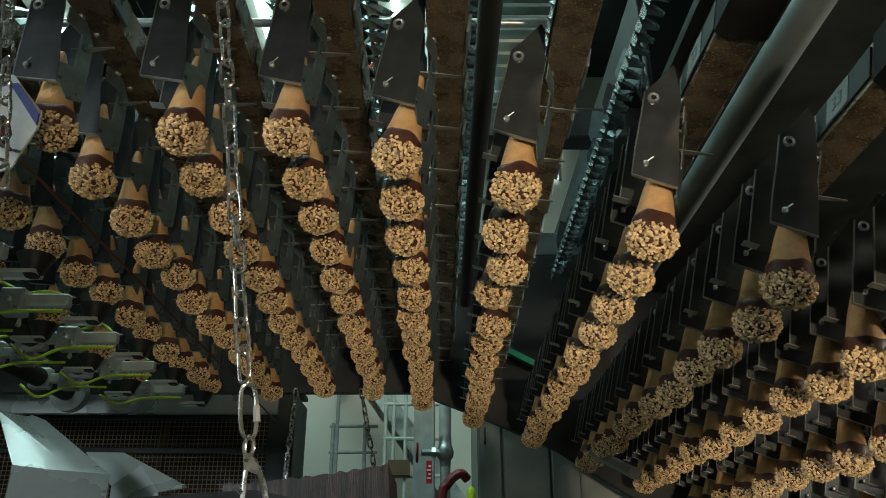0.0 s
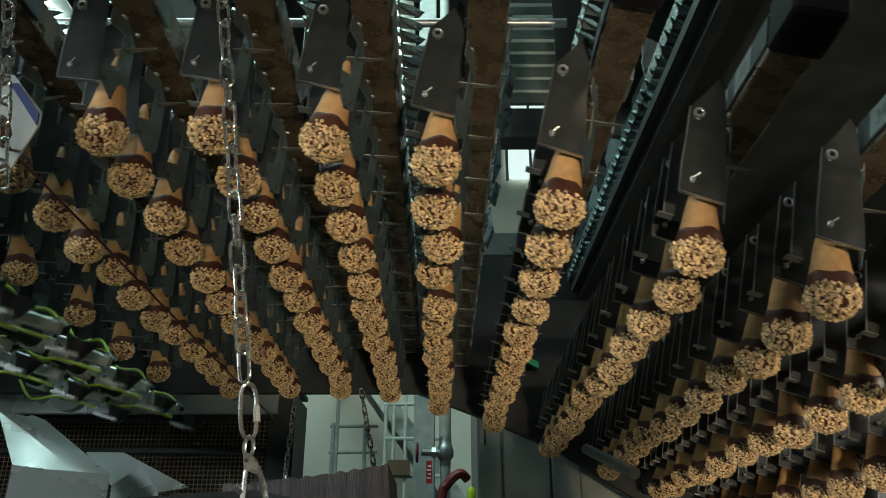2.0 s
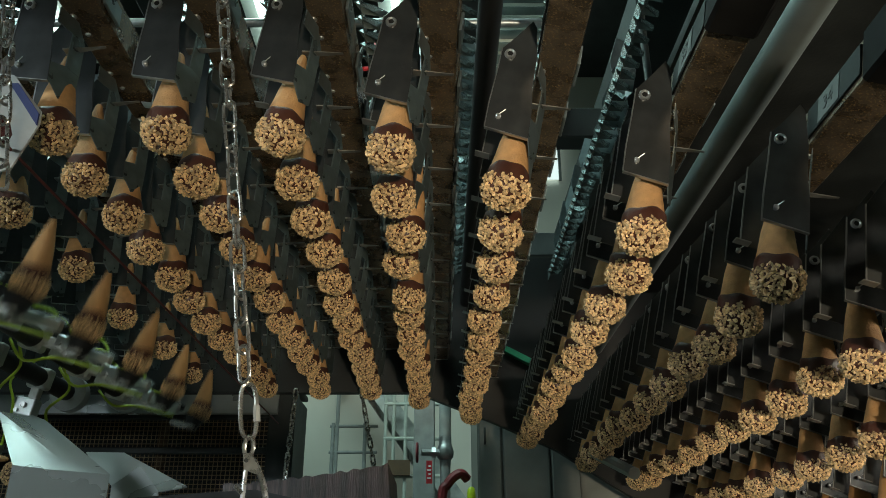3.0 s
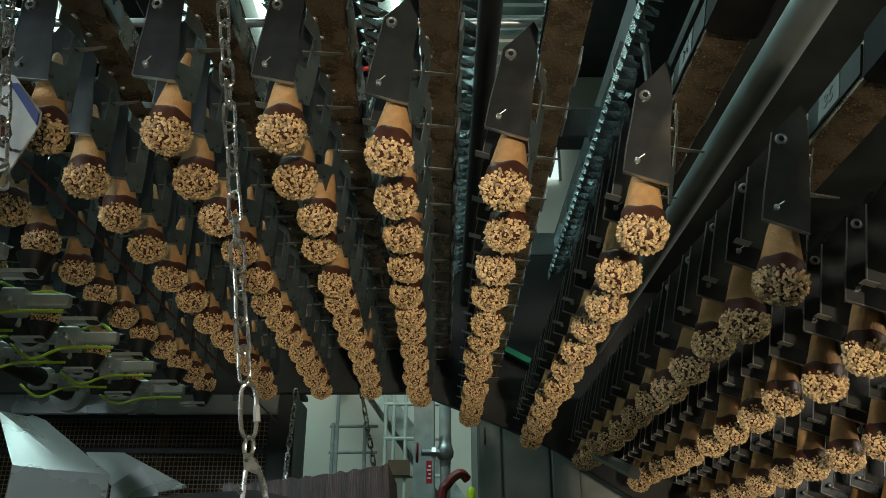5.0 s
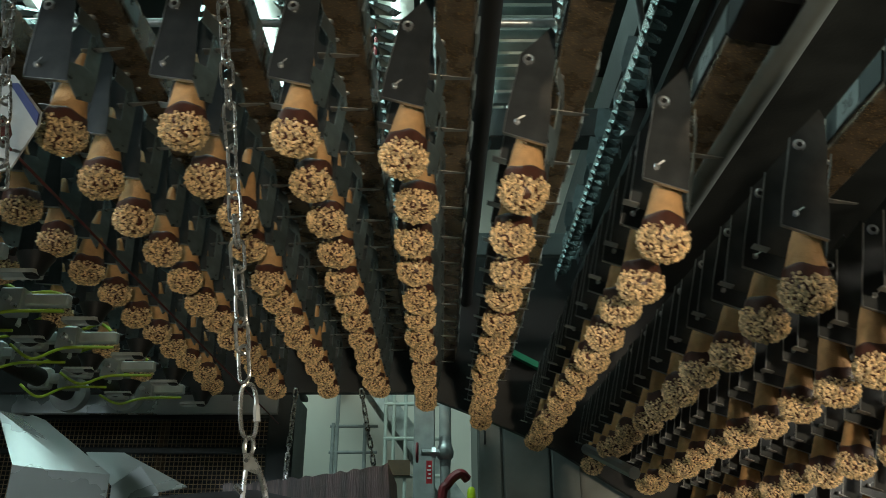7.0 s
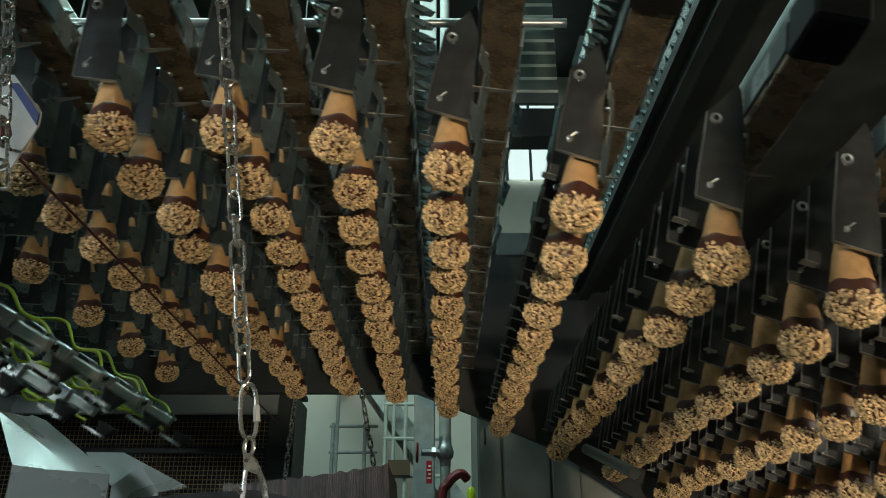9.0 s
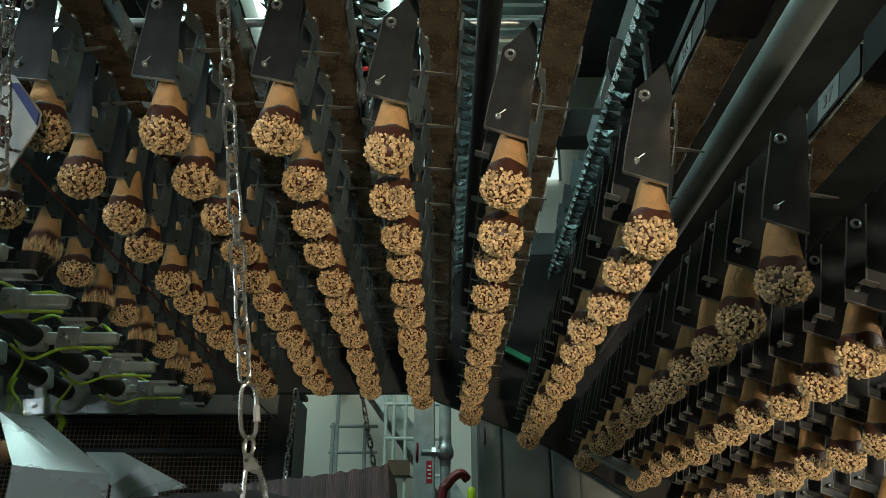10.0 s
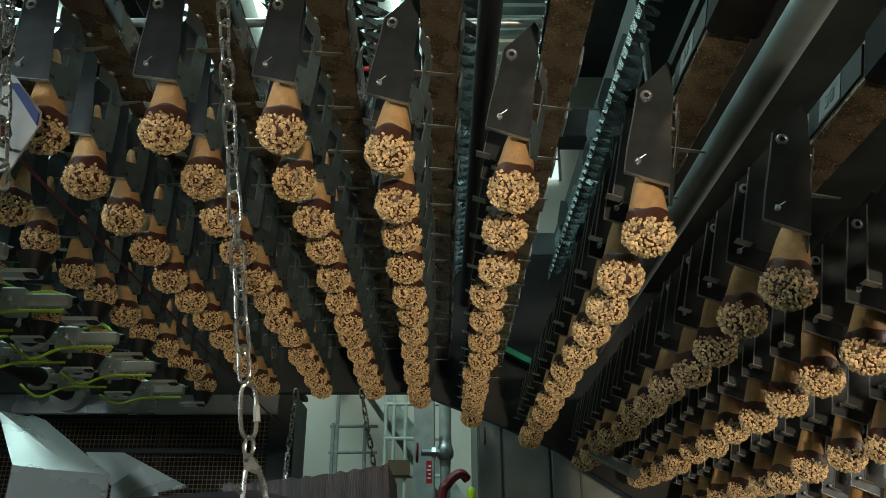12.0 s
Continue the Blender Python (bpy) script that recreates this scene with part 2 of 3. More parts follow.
# ---- cones ----
def nut_mesh(seed):
    rnd = random.Random(seed)
    verts, faces = [], []
    n = 520
    for i in range(n):
        u = (i + 0.5) / n
        z = 0.60 - 1.60 * u
        a = i * 2.399963 + rnd.uniform(-0.25, 0.25)
        z += rnd.uniform(-0.04, 0.04)
        z = max(-1, min(z, 0.62))
        if z > 0.4 and rnd.random() < 0.5:
            continue
        rr = max(math.sqrt(max(0, 1 - z * z)), 0.975 if z > 0.1 else 0)
        nrm = V(rr * math.cos(a), rr * math.sin(a), z)
        c = V(nrm.x * 0.0268, nrm.y * 0.0268, nrm.z * 0.0203 + 0.001)
        s = rnd.uniform(0.0013, 0.0024)
        c += nrm * rnd.uniform(-0.0012, 0.0022)
        q = nrm.to_track_quat("Z", "Y") @ Euler((rnd.uniform(-0.9, 0.9), rnd.uniform(-0.9, 0.9), rnd.uniform(0, 6.3))).to_quaternion()
        k = len(verts)
        for dx, dy, dz in ((-1, -1, -1), (1, -1, -1), (1, 1, -1), (-1, 1, -1), (-0.8, -0.8, 1), (0.8, -0.7, 1), (0.7, 0.8, 1), (-0.7, 0.7, 1)):
            p = V(dx * s * rnd.uniform(0.7, 1.45), dy * s * rnd.uniform(0.35, 0.95), dz * s * rnd.uniform(0.45, 1.0))
            verts.append(c + q @ p)
        faces += [tuple(k + i for i in f) for f in ((3, 2, 1, 0), (4, 5, 6, 7), (0, 1, 5, 4), (1, 2, 6, 5), (2, 3, 7, 6), (3, 0, 4, 7))]
    me = bpy.data.meshes.new("nut_coating")
    me.from_pydata(verts, [], faces)
    me.materials.append(NUTS)
    return me


def wafer_mesh():
    bm = B()
    lathe(bm, [(0.0225, 0.008), (0.0231, 0.014), (0.0230, 0.026), (0.0200, 0.043), (0.0172, 0.062), (0.0046, 0.1155), (0.003, 0.118), (0, 0.1185)], n=28)
    for i in range(3):  # the rolled sheet's seam
        a = 0.9 + 0.06 * i
        bmesh.ops.translate(bm, verts=[v for v in bm.verts if abs(math.atan2(v.co.y, v.co.x) - a) < 0.14], vec=V(0.0002, 0.0002, 0))
    return to_mesh("wafer", bm, WAFER)


def choc_mesh(seed):
    rnd = random.Random(seed)
    bm = B()
    lathe(bm, [(0, -0.0187), (0.0124, -0.0168), (0.0207, -0.0113), (0.0250, -0.0045), (0.0261, 0.003), (0.0261, 0.010), (0.0256, 0.016), (0.0250, 0.022), (0.0243, 0.0262), (0.0234, 0.0274), (0.0220, 0.0270)], n=32)
    ph = rnd.uniform(0, 6)
    for v in bm.verts:
        if v.co.z > 0.02:
            a = math.atan2(v.co.y, v.co.x)
            v.co.z += 0.0016 * math.sin(2 * a + ph) + 0.0012 * math.sin(5 * a + 2 * ph)
    return to_mesh("chocolate_dip", bm, CHOC)


NUT_MESHES = [nut_mesh(s) for s in range(6)]
CHOC_MESHES = [choc_mesh(s) for s in range(4)]
WAFER_MESH = wafer_mesh()
CONE_LEAN = -1.5
rng = random.Random(7)


def cone(bar, j):
    ob = thing("ice_cream_cone", "wafer cone dipped in chocolate and chopped nuts, hanging upside down", "ice cream cone", "cones on the gripper bars")
    part("wafer", WAFER_MESH, None, ob)
    part("chocolate_dip", rng.choice(CHOC_MESHES), None, ob, "dark brown chocolate coating")
    part("nut_coating", rng.choice(NUT_MESHES), None, ob, "pale chopped nuts")
    ob["lane"] = j
    sit = Matrix.Translation(HEAD + V(rng.gauss(0, 0.003), lane_y(j) + rng.gauss(0, 0.002), rng.gauss(0, 0.003))) @ pose(0, 0, 0, rng.gauss(0, 2.5), CONE_LEAN + rng.gauss(0, 2.5), 0) @ pose(0, 0, 0, 0, 0, rng.uniform(0, 360))
    return ob, sit


# ---- gripper bars ----
def gripper_meshes():
    out = []
    front = [(-0.013, -0.104), (0.038, -0.111), (0.037, -0.075), (0.033, -0.040), (0.032, 0.0), (0.026, 0.045), (0.020, 0.054), (0.004, 0.028), (-0.010, 0.008), (-0.011, -0.03), (-0.013, -0.07)]
    out.append(to_mesh("gripper", prism(B(), front, -0.0365, -0.035), PLATE, False))
    flange = B()  # side wall with a window for the cone's tip
    for ring in (((-0.035, -0.106), (-0.016, -0.124), (0.004, -0.116), (0.007, -0.078), (-0.014, -0.076), (-0.035, -0.083)),
                 ((-0.014, -0.0755), (0.007, -0.0775), (0.008, -0.030), (-0.012, -0.026)),
                 ((-0.035, -0.024), (-0.012, -0.0255), (0.008, -0.0295), (-0.006, -0.004), (-0.035, -0.002))):
        lean = [V(0.0362 + 0.35 * (y + 0.035), y, z) for y, z in ring]
        va = [flange.verts.new(p) for p in lean]
        vb = [flange.verts.new(p + V(0.0013, 0, 0)) for p in lean]
        flange.faces.new(va)
        flange.faces.new(vb[::-1])
        for k in range(len(va)):
            flange.faces.new((va[k], vb[k], vb[(k + 1) % len(va)], va[(k + 1) % len(va)]))
    out.append(to_mesh("flange", flange, FLANGE, False))
    out.append(to_mesh("back_plate", prism(B(), [(-0.013, -0.104), (0.036, -0.112), (0.038, -0.05), (0.024, 0.045), (0.018, 0.050), (-0.012, 0.0)], 0.0315, 0.033), PLATE, False))
    bm = prism(B(), [(-0.022, -0.1035), (-0.004, -0.1055), (-0.004, -0.1067), (-0.022, -0.1047)], 0.020, 0.0330)
    # bright strip shaped as the glint on the back plate's left edge
    prism(bm, [(-0.0142, -0.104), (-0.0128, -0.104), (-0.0118, 0.0), (-0.0130, 0.0)], 0.0310, 0.0336)
    out.append(to_mesh("foot", bm, STEEL, False))
    # bottom lip in brighter steel, which gives the edge its highlight
    out.append(to_mesh("lip", prism(B(), [(-0.0135, -0.1052), (0.0382, -0.1122), (0.0383, -0.1110), (-0.0134, -0.1040)], -0.0372, -0.0325), STEEL, False))
    # thin bright strips added as the highlight down the front plate's left edge
    rim = B()
    for (xa, za), (xb, zb) in zip(((-0.0134, -0.104), (-0.0134, -0.07), (-0.0114, -0.03)), ((-0.0134, -0.07), (-0.0114, -0.03), (-0.0104, 0.008))):
        prism(rim, [(xa - 0.0008, za), (xa + 0.0005, za), (xb + 0.0005, zb), (xb - 0.0008, zb)], -0.0371, -0.0345)
    out.append(to_mesh("rim", rim, STEEL, False))
    m = pose(0, -0.0365, 0, 90, 0, 0)
    bm = lathe(B(), [(0.0070, 0), (0.0070, 0.0020), (0.0062, 0.0034), (0.0050, 0.0036), (0.0042, 0.0030), (0.0036, 0.0022)], m, 16)
    out.append(to_mesh("bolt", bm, BRIGHT))
    out.append(to_mesh("socket", lathe(B(), [(0.0035, 0.0023), (0.0035, 0.0026), (0.0012, 0.0026), (0, 0.0025)], m, 6), BLACK))
    bm = lathe(B(), [(0.0034, 0), (0.0034, 0.003), (0.002, 0.0042)], pose(0, -0.0365, -0.0886, 90, 0, 0), 10)
    rod(bm, (-0.001, -0.0395, -0.0886), (0.007, -0.042, -0.081), 0.0006, 6)
    out.append(to_mesh("split_pin", bm, BRIGHT))
    bm = prism(B(), [(0.033, 0.0), (0.083, 0.006), (0.083, 0.0072), (0.033, 0.0016)], -0.008, 0.004)
    for v in bm.verts:
        if v.co.x > 0.08:
            v.co.y *= 0.25
        v.co.z -= 0.045
    out.append(to_mesh("fin", bm, STEEL, False))
    out.append(to_mesh("screw", lathe(B(), [(0.0052, 0), (0.0050, 0.0016), (0.0044, 0.003), (0.0030, 0.0036), (0, 0.0038)], pose(0.041, -0.012, 0.003, 180, 0, 0), 12), BRIGHT))
    out.append(to_mesh("screw", lathe(B(), [(0.0044, 0), (0.0042, 0.0014), (0.0036, 0.0026), (0.0022, 0.0031), (0, 0.0033)], pose(0.046, 0.024, 0.003, 180, 0, 0), 10), BRIGHT))
    out.append(to_mesh("clip", box(B(), 0.081, 0.085, -0.024, 0.024, 0.012, 0.040, 0.001), FLANGE, False))
    return out


GRIP, *GRIP_PARTS = gripper_meshes()
Y0, Y1 = FIRST - 0.16, lane_y(LANES - 1) + 0.166


def bar_meshes():
    # soiled channel, open at the top
    bm = prism(B(), [(0.034, 0.004), (0.036, 0.002), (0.078, 0.002), (0.080, 0.004), (0.080, 0.055), (0.0775, 0.055), (0.0775, 0.007), (0.0365, 0.007), (0.0365, 0.055), (0.034, 0.055)], Y0, Y1)
    channel = to_mesh("channel", bm, BAR, False)
    bm = B()
    box(bm, 0.0315, 0.0338, Y0 + 0.005, Y0 + 0.13, 0.012, 0.05)
    tag = to_mesh("number_plate", bm, TAGM, False)
    label = to_mesh("label", box(B(), 0.0307, 0.0314, Y0 + 0.05, Y0 + 0.10, 0.014, 0.048), LABELM, False)
    cap = to_mesh("end_cap", box(B(), 0.030, 0.084, Y0 - 0.07, Y0 - 0.001, -0.004, 0.06, 0.004), CAPM, False)
    return channel, tag, label, cap


CHANNEL, TAG, LABEL, CAP = bar_meshes()


def gripper_bar(n):
    ob = thing("gripper_bar", "soiled steel conveyor bar with a row of cone grippers", "conveyor bar", "gripper bars of the conveyor")
    part("channel", CHANNEL, None, ob, "brown-soiled steel channel")
    tag = part("number_plate", TAG, None, ob, "grey number plate with black digits")
    part("label", LABEL, None, tag, "pale printed label")
    part("end_cap", CAP, None, ob, "black end block")
    text = bpy.data.curves.new("number", "FONT")
    text.body, text.size, text.extrude, text.align_x, text.align_y = str(n + 27), 0.026, 0.0002, "CENTER", "CENTER"
    text.materials.append(BLACK)
    t = new("number", text)
    t.parent = tag
    t.matrix_basis = Matrix(((0, 0, -1, 0.0304), (-1, 0, 0, Y0 + 0.075), (0, 1, 0, 0.031), (0, 0, 0, 1)))
    for j in range(LANES):
        g = part("gripper", GRIP, None, ob, m=Matrix.Translation((0, lane_y(j), 0)))
        for me in GRIP_PARTS:
            part(me.name.split(".")[0], me, None, g)
    return ob


def cross_tube(q, radius, material, label):
    """A fixed tube along the machine, above the bars, reaching the side plate."""
    c = way(q) @ V(0.118, 0, 0.010)
    x, z = 1.3 * c.x, 1.6 + 1.3 * (c.z - 1.6)
    return solid("machine_tube", rod(B(), (x, -0.28, z), (x, 2.298, z), 1.3 * radius, 24), material, label, "tube")


cross_tube(3, 0.0145, VOID, "black steel tube running above the gripper bars")
cross_tube(5, 0.019, TUBE, "smooth grey steel tube running above the gripper bars")


# ---- pickers ----
PIVOTS = {"A": V(-0.88, 0, 2.10), "B": V(-1.035, 0, 2.10)}
SWING = {"A": [(0.95, 0), (1.02, -8), (1.09, -25), (1.19, -47), (1.27, -88), (1.34, -100)], "B": [(0.70, 0), (0.78, -10), (0.86, -30), (0.93, -62), (1.0, -95), (1.06, -100)]}
BACK = [(-0.42, -100), (-0.30, -88), (-0.16, -52), (0.02, -22), (0.20, -4), (0.32, 0)]


def picker(which):
    """A beam with six suction arms; turns about its own length."""
    ob = thing("cone_picker", "black picker beam with six grey suction arms and yellow-green hoses", "cone picker", "cone pickers")
    part("beam", rod(B(), (0, 0.45, 0), (0, 2.16, 0), 0.024, 16), BLACK, ob, "black beam")
    part("end_disc", rod(B(), (0, 2.17, 0), (0, 2.2, 0), 0.05, 24), GREYP, ob, "grey round end disc")
    d = STOPS[-1 if which == "A" else -2]
    head = V(d[0], 0, 1.6 + d[1]) - PIVOTS[which]
    for j in range(1, 12, 2) if which == "A" else range(0, 12, 2):
        y = lane_y(j)
        tip = head + V(-0.006, 0, -0.030)
        w = 0.5 + 0.5 * math.sin(j * 2.1)
        arm = part("arm", box(B(), 0.0, tip.x - 0.05, y - 0.011, y + 0.011, -0.012, 0.012, 0.003), ARM, ob)
        part("head_block", box(B(), tip.x - 0.055, tip.x + 0.012, y - 0.017, y + 0.017, -0.040, tip.z - 0.020, 0.004), ARM, arm)
        part("clamp", box(B(), -0.027, 0.027, y - 0.016, y + 0.016, -0.027, 0.027, 0.005), ARM, arm)
        part("cup", lathe(B(), [(0.010, -0.026), (0.017, -0.018), (0.022, -0.004), (0.030, 0.010), (0.0285, 0.010), (0.018, -0.003)], Matrix.Translation(V(0, y, 0) + tip), 18), BLACK, arm, "black suction cup")
        part("connector", rod(B(), (tip.x - 0.075, y + 0.02, 0.016), (tip.x - 0.045, y + 0.012, 0.004), 0.0075, 10), BLACK, arm, "black hose connector")
        part("valve_block", box(B(), 0.055, 0.10, y - 0.024, y + 0.014, -0.030, 0.020, 0.003), SHEET, arm, "pale metal valve block")
        part("fitting", rod(rod(B(), (0.075, y - 0.036, -0.004), (0.075, y - 0.022, -0.004), 0.007, 8), (0.09, y - 0.034, -0.018), (0.09, y - 0.022, -0.018), 0.005, 8), BRIGHT, arm, "bright push-in fitting")
        part("hose", pipe(B(), [(-0.05, y + 0.02, 0.03), (0.01, y + 0.035, 0.052 + 0.012 * w), (0.07, y + 0.03, 0.028), (tip.x - 0.11, y + 0.034, 0.03 + 0.014 * w), (tip.x - 0.07, y + 0.02, 0.016)], 0.0037), GREEN, arm, "yellow-green air hose")
        part("hose", pipe(B(), [(-0.04, y - 0.02, -0.02), (0.02, y - 0.035, -0.046 - 0.01 * w), (0.08, y - 0.028, -0.03), (tip.x - 0.05, y - 0.018, -0.026)], 0.0034), GREEN, arm, "yellow-green air hose")
    return ob


# ---- static machine ----
def end_plate():
    bm = B()
    prism(bm, [(-2.2, 0.0), (-2.12, 0.0), (-2.12, 2.131), (-0.073, 2.131), (0.141, 2.048), (0.324, 1.968), (0.75, 1.70), (1.25, 1.2), (1.25, 0.0), (1.5, 0.0), (1.5, 1.5), (1.5, 2.3), (2.6, 2.4), (2.6, 2.56), (-2.2, 2.56)], 2.30, 2.33)
    return solid("conveyor_side_plate", bm, VOID, "dark steel side plate of the conveyor with a sloping lower edge", "side plate")


end_plate()
bm = B()
prism(bm, [(-2.2, 0), (-2.15, 0), (-2.15, 2.09), (-0.50, 2.09), (-0.50, 2.45), (-2.2, 2.45)], 2.40, 2.42)
solid("steel_backboard", bm, SHEET, "stainless steel machine panel behind the conveyor", "panel")


def guard_fence():
    ob = thing("guard_fence", "dark wire mesh machine guard in a steel frame", "guard fence")
    for x0, x1, z0, z1 in ((-1.6, -0.545, 2.11, 2.135), (-1.6, -0.545, 2.0, 2.02)):
        part("rail", box(B(), x0, x1, 2.59, 2.62, z0, z1, 0.003), DARK, ob)
    bm = B()
    for i in range(76):
        x = -1.6 + 0.014 * i
        rod(bm, (x, 2.6, 1.5), (x, 2.6, 2.12), 0.0014, 5)
    for i in range(44):
        z = 1.5 + 0.014 * i
        rod(bm, (-1.6, 2.602, z), (-0.55, 2.602, z), 0.0014, 5)
    part("wire_mesh", bm, MESHM, ob)
    part("post", box(B(), -0.546, -0.462, 2.5, 2.56, 0, 2.4, 0.004), DARK, ob)
    part("post", box(B(), -0.93, -0.905, 2.62, 2.66, 0, 2.12, 0.003), OAK, ob)
    return ob


guard_fence()
solid("green_guide", prism(B(), [(0.175, 2.255), (0.19, 2.265), (0.285, 2.215), (0.285, 2.195)], 2.27, 2.297), GREENP, "dark green plastic guide strip on the side plate", "guide")
solid("guide_rail", rod(B(), (0.368, 2.050, 1.928), (0.414, 1.750, 1.829), 0.014, 8), CABINET, "pale steel guide rail beside the cabinet", "rail")
solid("support_column", box(B(), -0.102, -0.025, 2.9, 2.98, 0, 4.6, 0.004), GREYP, "grey square steel column of the hall", "column")


def film():
    top = [(-0.32 + 0.24 * i / 24, 1.742 + 0.028 * (i / 24) ** 1.5 + 0.0022 * math.sin(i * 2.7)) for i in range(25)]
    bm = prism(B(), [(-0.32, 0.0)] + top + [(-0.075, 1.72), (-0.07, 0.0)], 1.2, 1.45)
    return solid("brown_film_roll", bm, RUST, "streaked brown wrapped film roll under the conveyor", "film roll")


film()
solid("machine_cover", prism(B(), [(-0.42, 0.0), (-0.42, 1.682), (-0.3, 1.692), (-0.2, 1.698), (-0.16, 1.69), (-0.15, 0.0)], 0.88, 1.0), BLACK, "black rounded machine cover", "machine cover")


def facets(P, faces):
    bm = B()
    v = [bm.verts.new(p) for p in P]
    for f in faces:
        bm.faces.new([v[i] for i in f])
    bmesh.ops.recalc_face_normals(bm, faces=bm.faces)
    bmesh.ops.solidify(bm, geom=bm.faces[:], thickness=0.002)
    return bm


def chute():
    ob = thing("sheet_metal_chute", "folded pale stainless chute covers beside the picker", "chute")
    part("cover", facets(CHUTE_A, [(0, 1, 2, 3), (0, 3, 5, 4), (3, 7, 5), (3, 2, 7), (1, 8, 9, 7, 2), (4, 5, 10)]), SHEET, ob)
    part("deflector", facets(CHUTE_B, [(0, 1, 2, 3), (1, 4, 5, 2), (3, 2, 5, 6)]), SHEET, ob)
    return ob


CHUTE_A = [(-0.628, 1.120, 1.833), (-0.555, 1.050, 1.748), (-0.505, 1.050, 1.742), (-0.502, 1.070, 1.757), (-0.698, 1.300, 1.854), (-0.673, 1.350, 1.864), (-0.501, 1.068, 1.756), (-0.439, 1.080, 1.740), (-0.547, 1.050, 0.0), (-0.428, 1.080, 0.0), (-0.723, 1.400, 1.883)]
CHUTE_B = [(-0.595, 1.350, 1.811), (-0.531, 1.350, 1.810), (-0.452, 1.220, 1.771), (-0.483, 1.200, 1.739), (-0.347, 1.120, 1.729), (-0.386, 1.120, 1.723), (-0.434, 1.150, 0.0)]
chute()


ob = thing("packing_table", "grey packing table under the pickers", "table")
part("tabletop", box(B(), -1.3, -0.72, 0.6, 2.25, 1.0, 1.03, 0.004), SHEET, ob)
for x, y in ((-1.28, 0.62), (-0.78, 0.62), (-1.28, 2.2), (-0.78, 2.2)):
    part("leg", box(B(), x, x + 0.04, y, y + 0.04, 0, 1.0), DARK, ob)


# hanging chains
def chain(name, a, b, link, wire, label, stuff=None):
    ob = thing(name, label, "chain")
    a, b = V(*a), V(*b)
    n = max(2, round((b - a).length / (link * 0.78)))
    d = (b - a) / n
    zax = d.normalized()
    xax = (V(1, 0, 0) - zax * zax.x).normalized()
    q = Matrix((xax, zax.cross(xax), zax)).transposed().to_4x4()
    w = link * 0.19
    bm = B()
    h = link / 2 - w
    pipe(bm, [(w, 0, -h), (w, 0, h), (w * 0.7, 0, h + w * 0.75), (0, 0, h + w), (-w * 0.7, 0, h + w * 0.75), (-w, 0, h), (-w, 0, -h), (-w * 0.7, 0, -h - w * 0.75), (0, 0, -h - w), (w * 0.7, 0, -h - w * 0.75)], wire, 8, True)
    me = to_mesh("link", bm, CHAIN)
    for i in range(n):
        part("link", me, None, ob, m=Matrix.Translation(a + d * (i + 0.5)) @ q @ pose(0, 0, 0, 0, 0, 24 - 20 * math.cos(0.9 * (i - 6.5)) + 90 * (i % 2)))
    return ob


ch = chain("hanging_chain", (-0.2265, 0.62, 2.199), (-0.1571, 0.62, 1.7545), 0.030, 0.0016, "galvanised steel link chain hanging beside the conveyor, with a snap hook")
quick = part("quick_link", pipe(B(), [(-0.1515 + 0.0064 * math.copysign(abs(math.cos(a)) ** 0.7, math.cos(a)) - 0.12 * 0.021 * math.sin(a), 0.62, 1.7285 + 0.0215 * math.copysign(abs(math.sin(a)) ** 0.8, math.sin(a))) for a in [i * math.pi / 6 for i in range(12)]], 0.0019, 8, True), CHAIN, ch, "steel quick link")
part("sleeve", rod(B(), (-0.1456, 0.62, 1.7325), (-0.1440, 0.62, 1.7200), 0.0028, 6), GREYP, quick, "grey screw sleeve")
part("swivel", pipe(B(), [(-0.1485 + 0.0035 * math.cos(a), 0.62, 1.7010 + 0.0075 * math.sin(a)) for a in [i * math.pi / 4 for i in range(8)]], 0.0018, 8, True), CHAIN, ch)
hook = part("snap_hook", pipe(B(), [(-0.1475, 0.62, 1.694), (-0.1435, 0.62, 1.6895), (-0.1385, 0.62, 1.681), (-0.1340, 0.62, 1.670), (-0.1325, 0.62, 1.658), (-0.1370, 0.62, 1.647), (-0.1450, 0.62, 1.645), (-0.1510, 0.62, 1.651)], 0.0024), CHAIN, ch, "steel snap hook")
part("lever", prism(B(), [(-0.1515, 1.6955), (-0.1455, 1.6955), (-0.1385, 1.684), (-0.1365, 1.679), (-0.1425, 1.6805), (-0.1500, 1.6835)], 0.6165, 0.6235), CHAIN, hook, "flat steel lever")
part("rivet", rod(B(), (-0.1485, 0.615, 1.6900), (-0.1485, 0.625, 1.6900), 0.0016, 10), DARK, hook)
part("gate", rod(B(), (-0.1490, 0.62, 1.688), (-0.1500, 0.62, 1.652), 0.0018, 8), BRIGHT, hook)
part("knob", rod(B(), (-0.1560, 0.62, 1.672), (-0.1500, 0.62, 1.6665), 0.0022, 10), CHAIN, hook)
part("hanger", pipe(B(), [(-0.2265, 0.62, 2.199), (-0.230, 0.60, 2.205), (-0.230, 0.46, 2.22), (-0.230, 0.44, 2.30), (-0.230, 0.44, 2.82)], 0.004), DARK, ch)
ch = chain("hanging_chain", (-0.485, 0.70, 2.22), (-0.440, 0.70, 1.97), 0.034, 0.0020, "galvanised steel link chain")
part("hanger", pipe(B(), [(-0.485, 0.70, 2.215), (-0.485, 0.66, 2.222), (-0.485, 0.46, 2.225), (-0.485, 0.44, 2.30), (-0.485, 0.44, 2.82)], 0.004), DARK, ch)


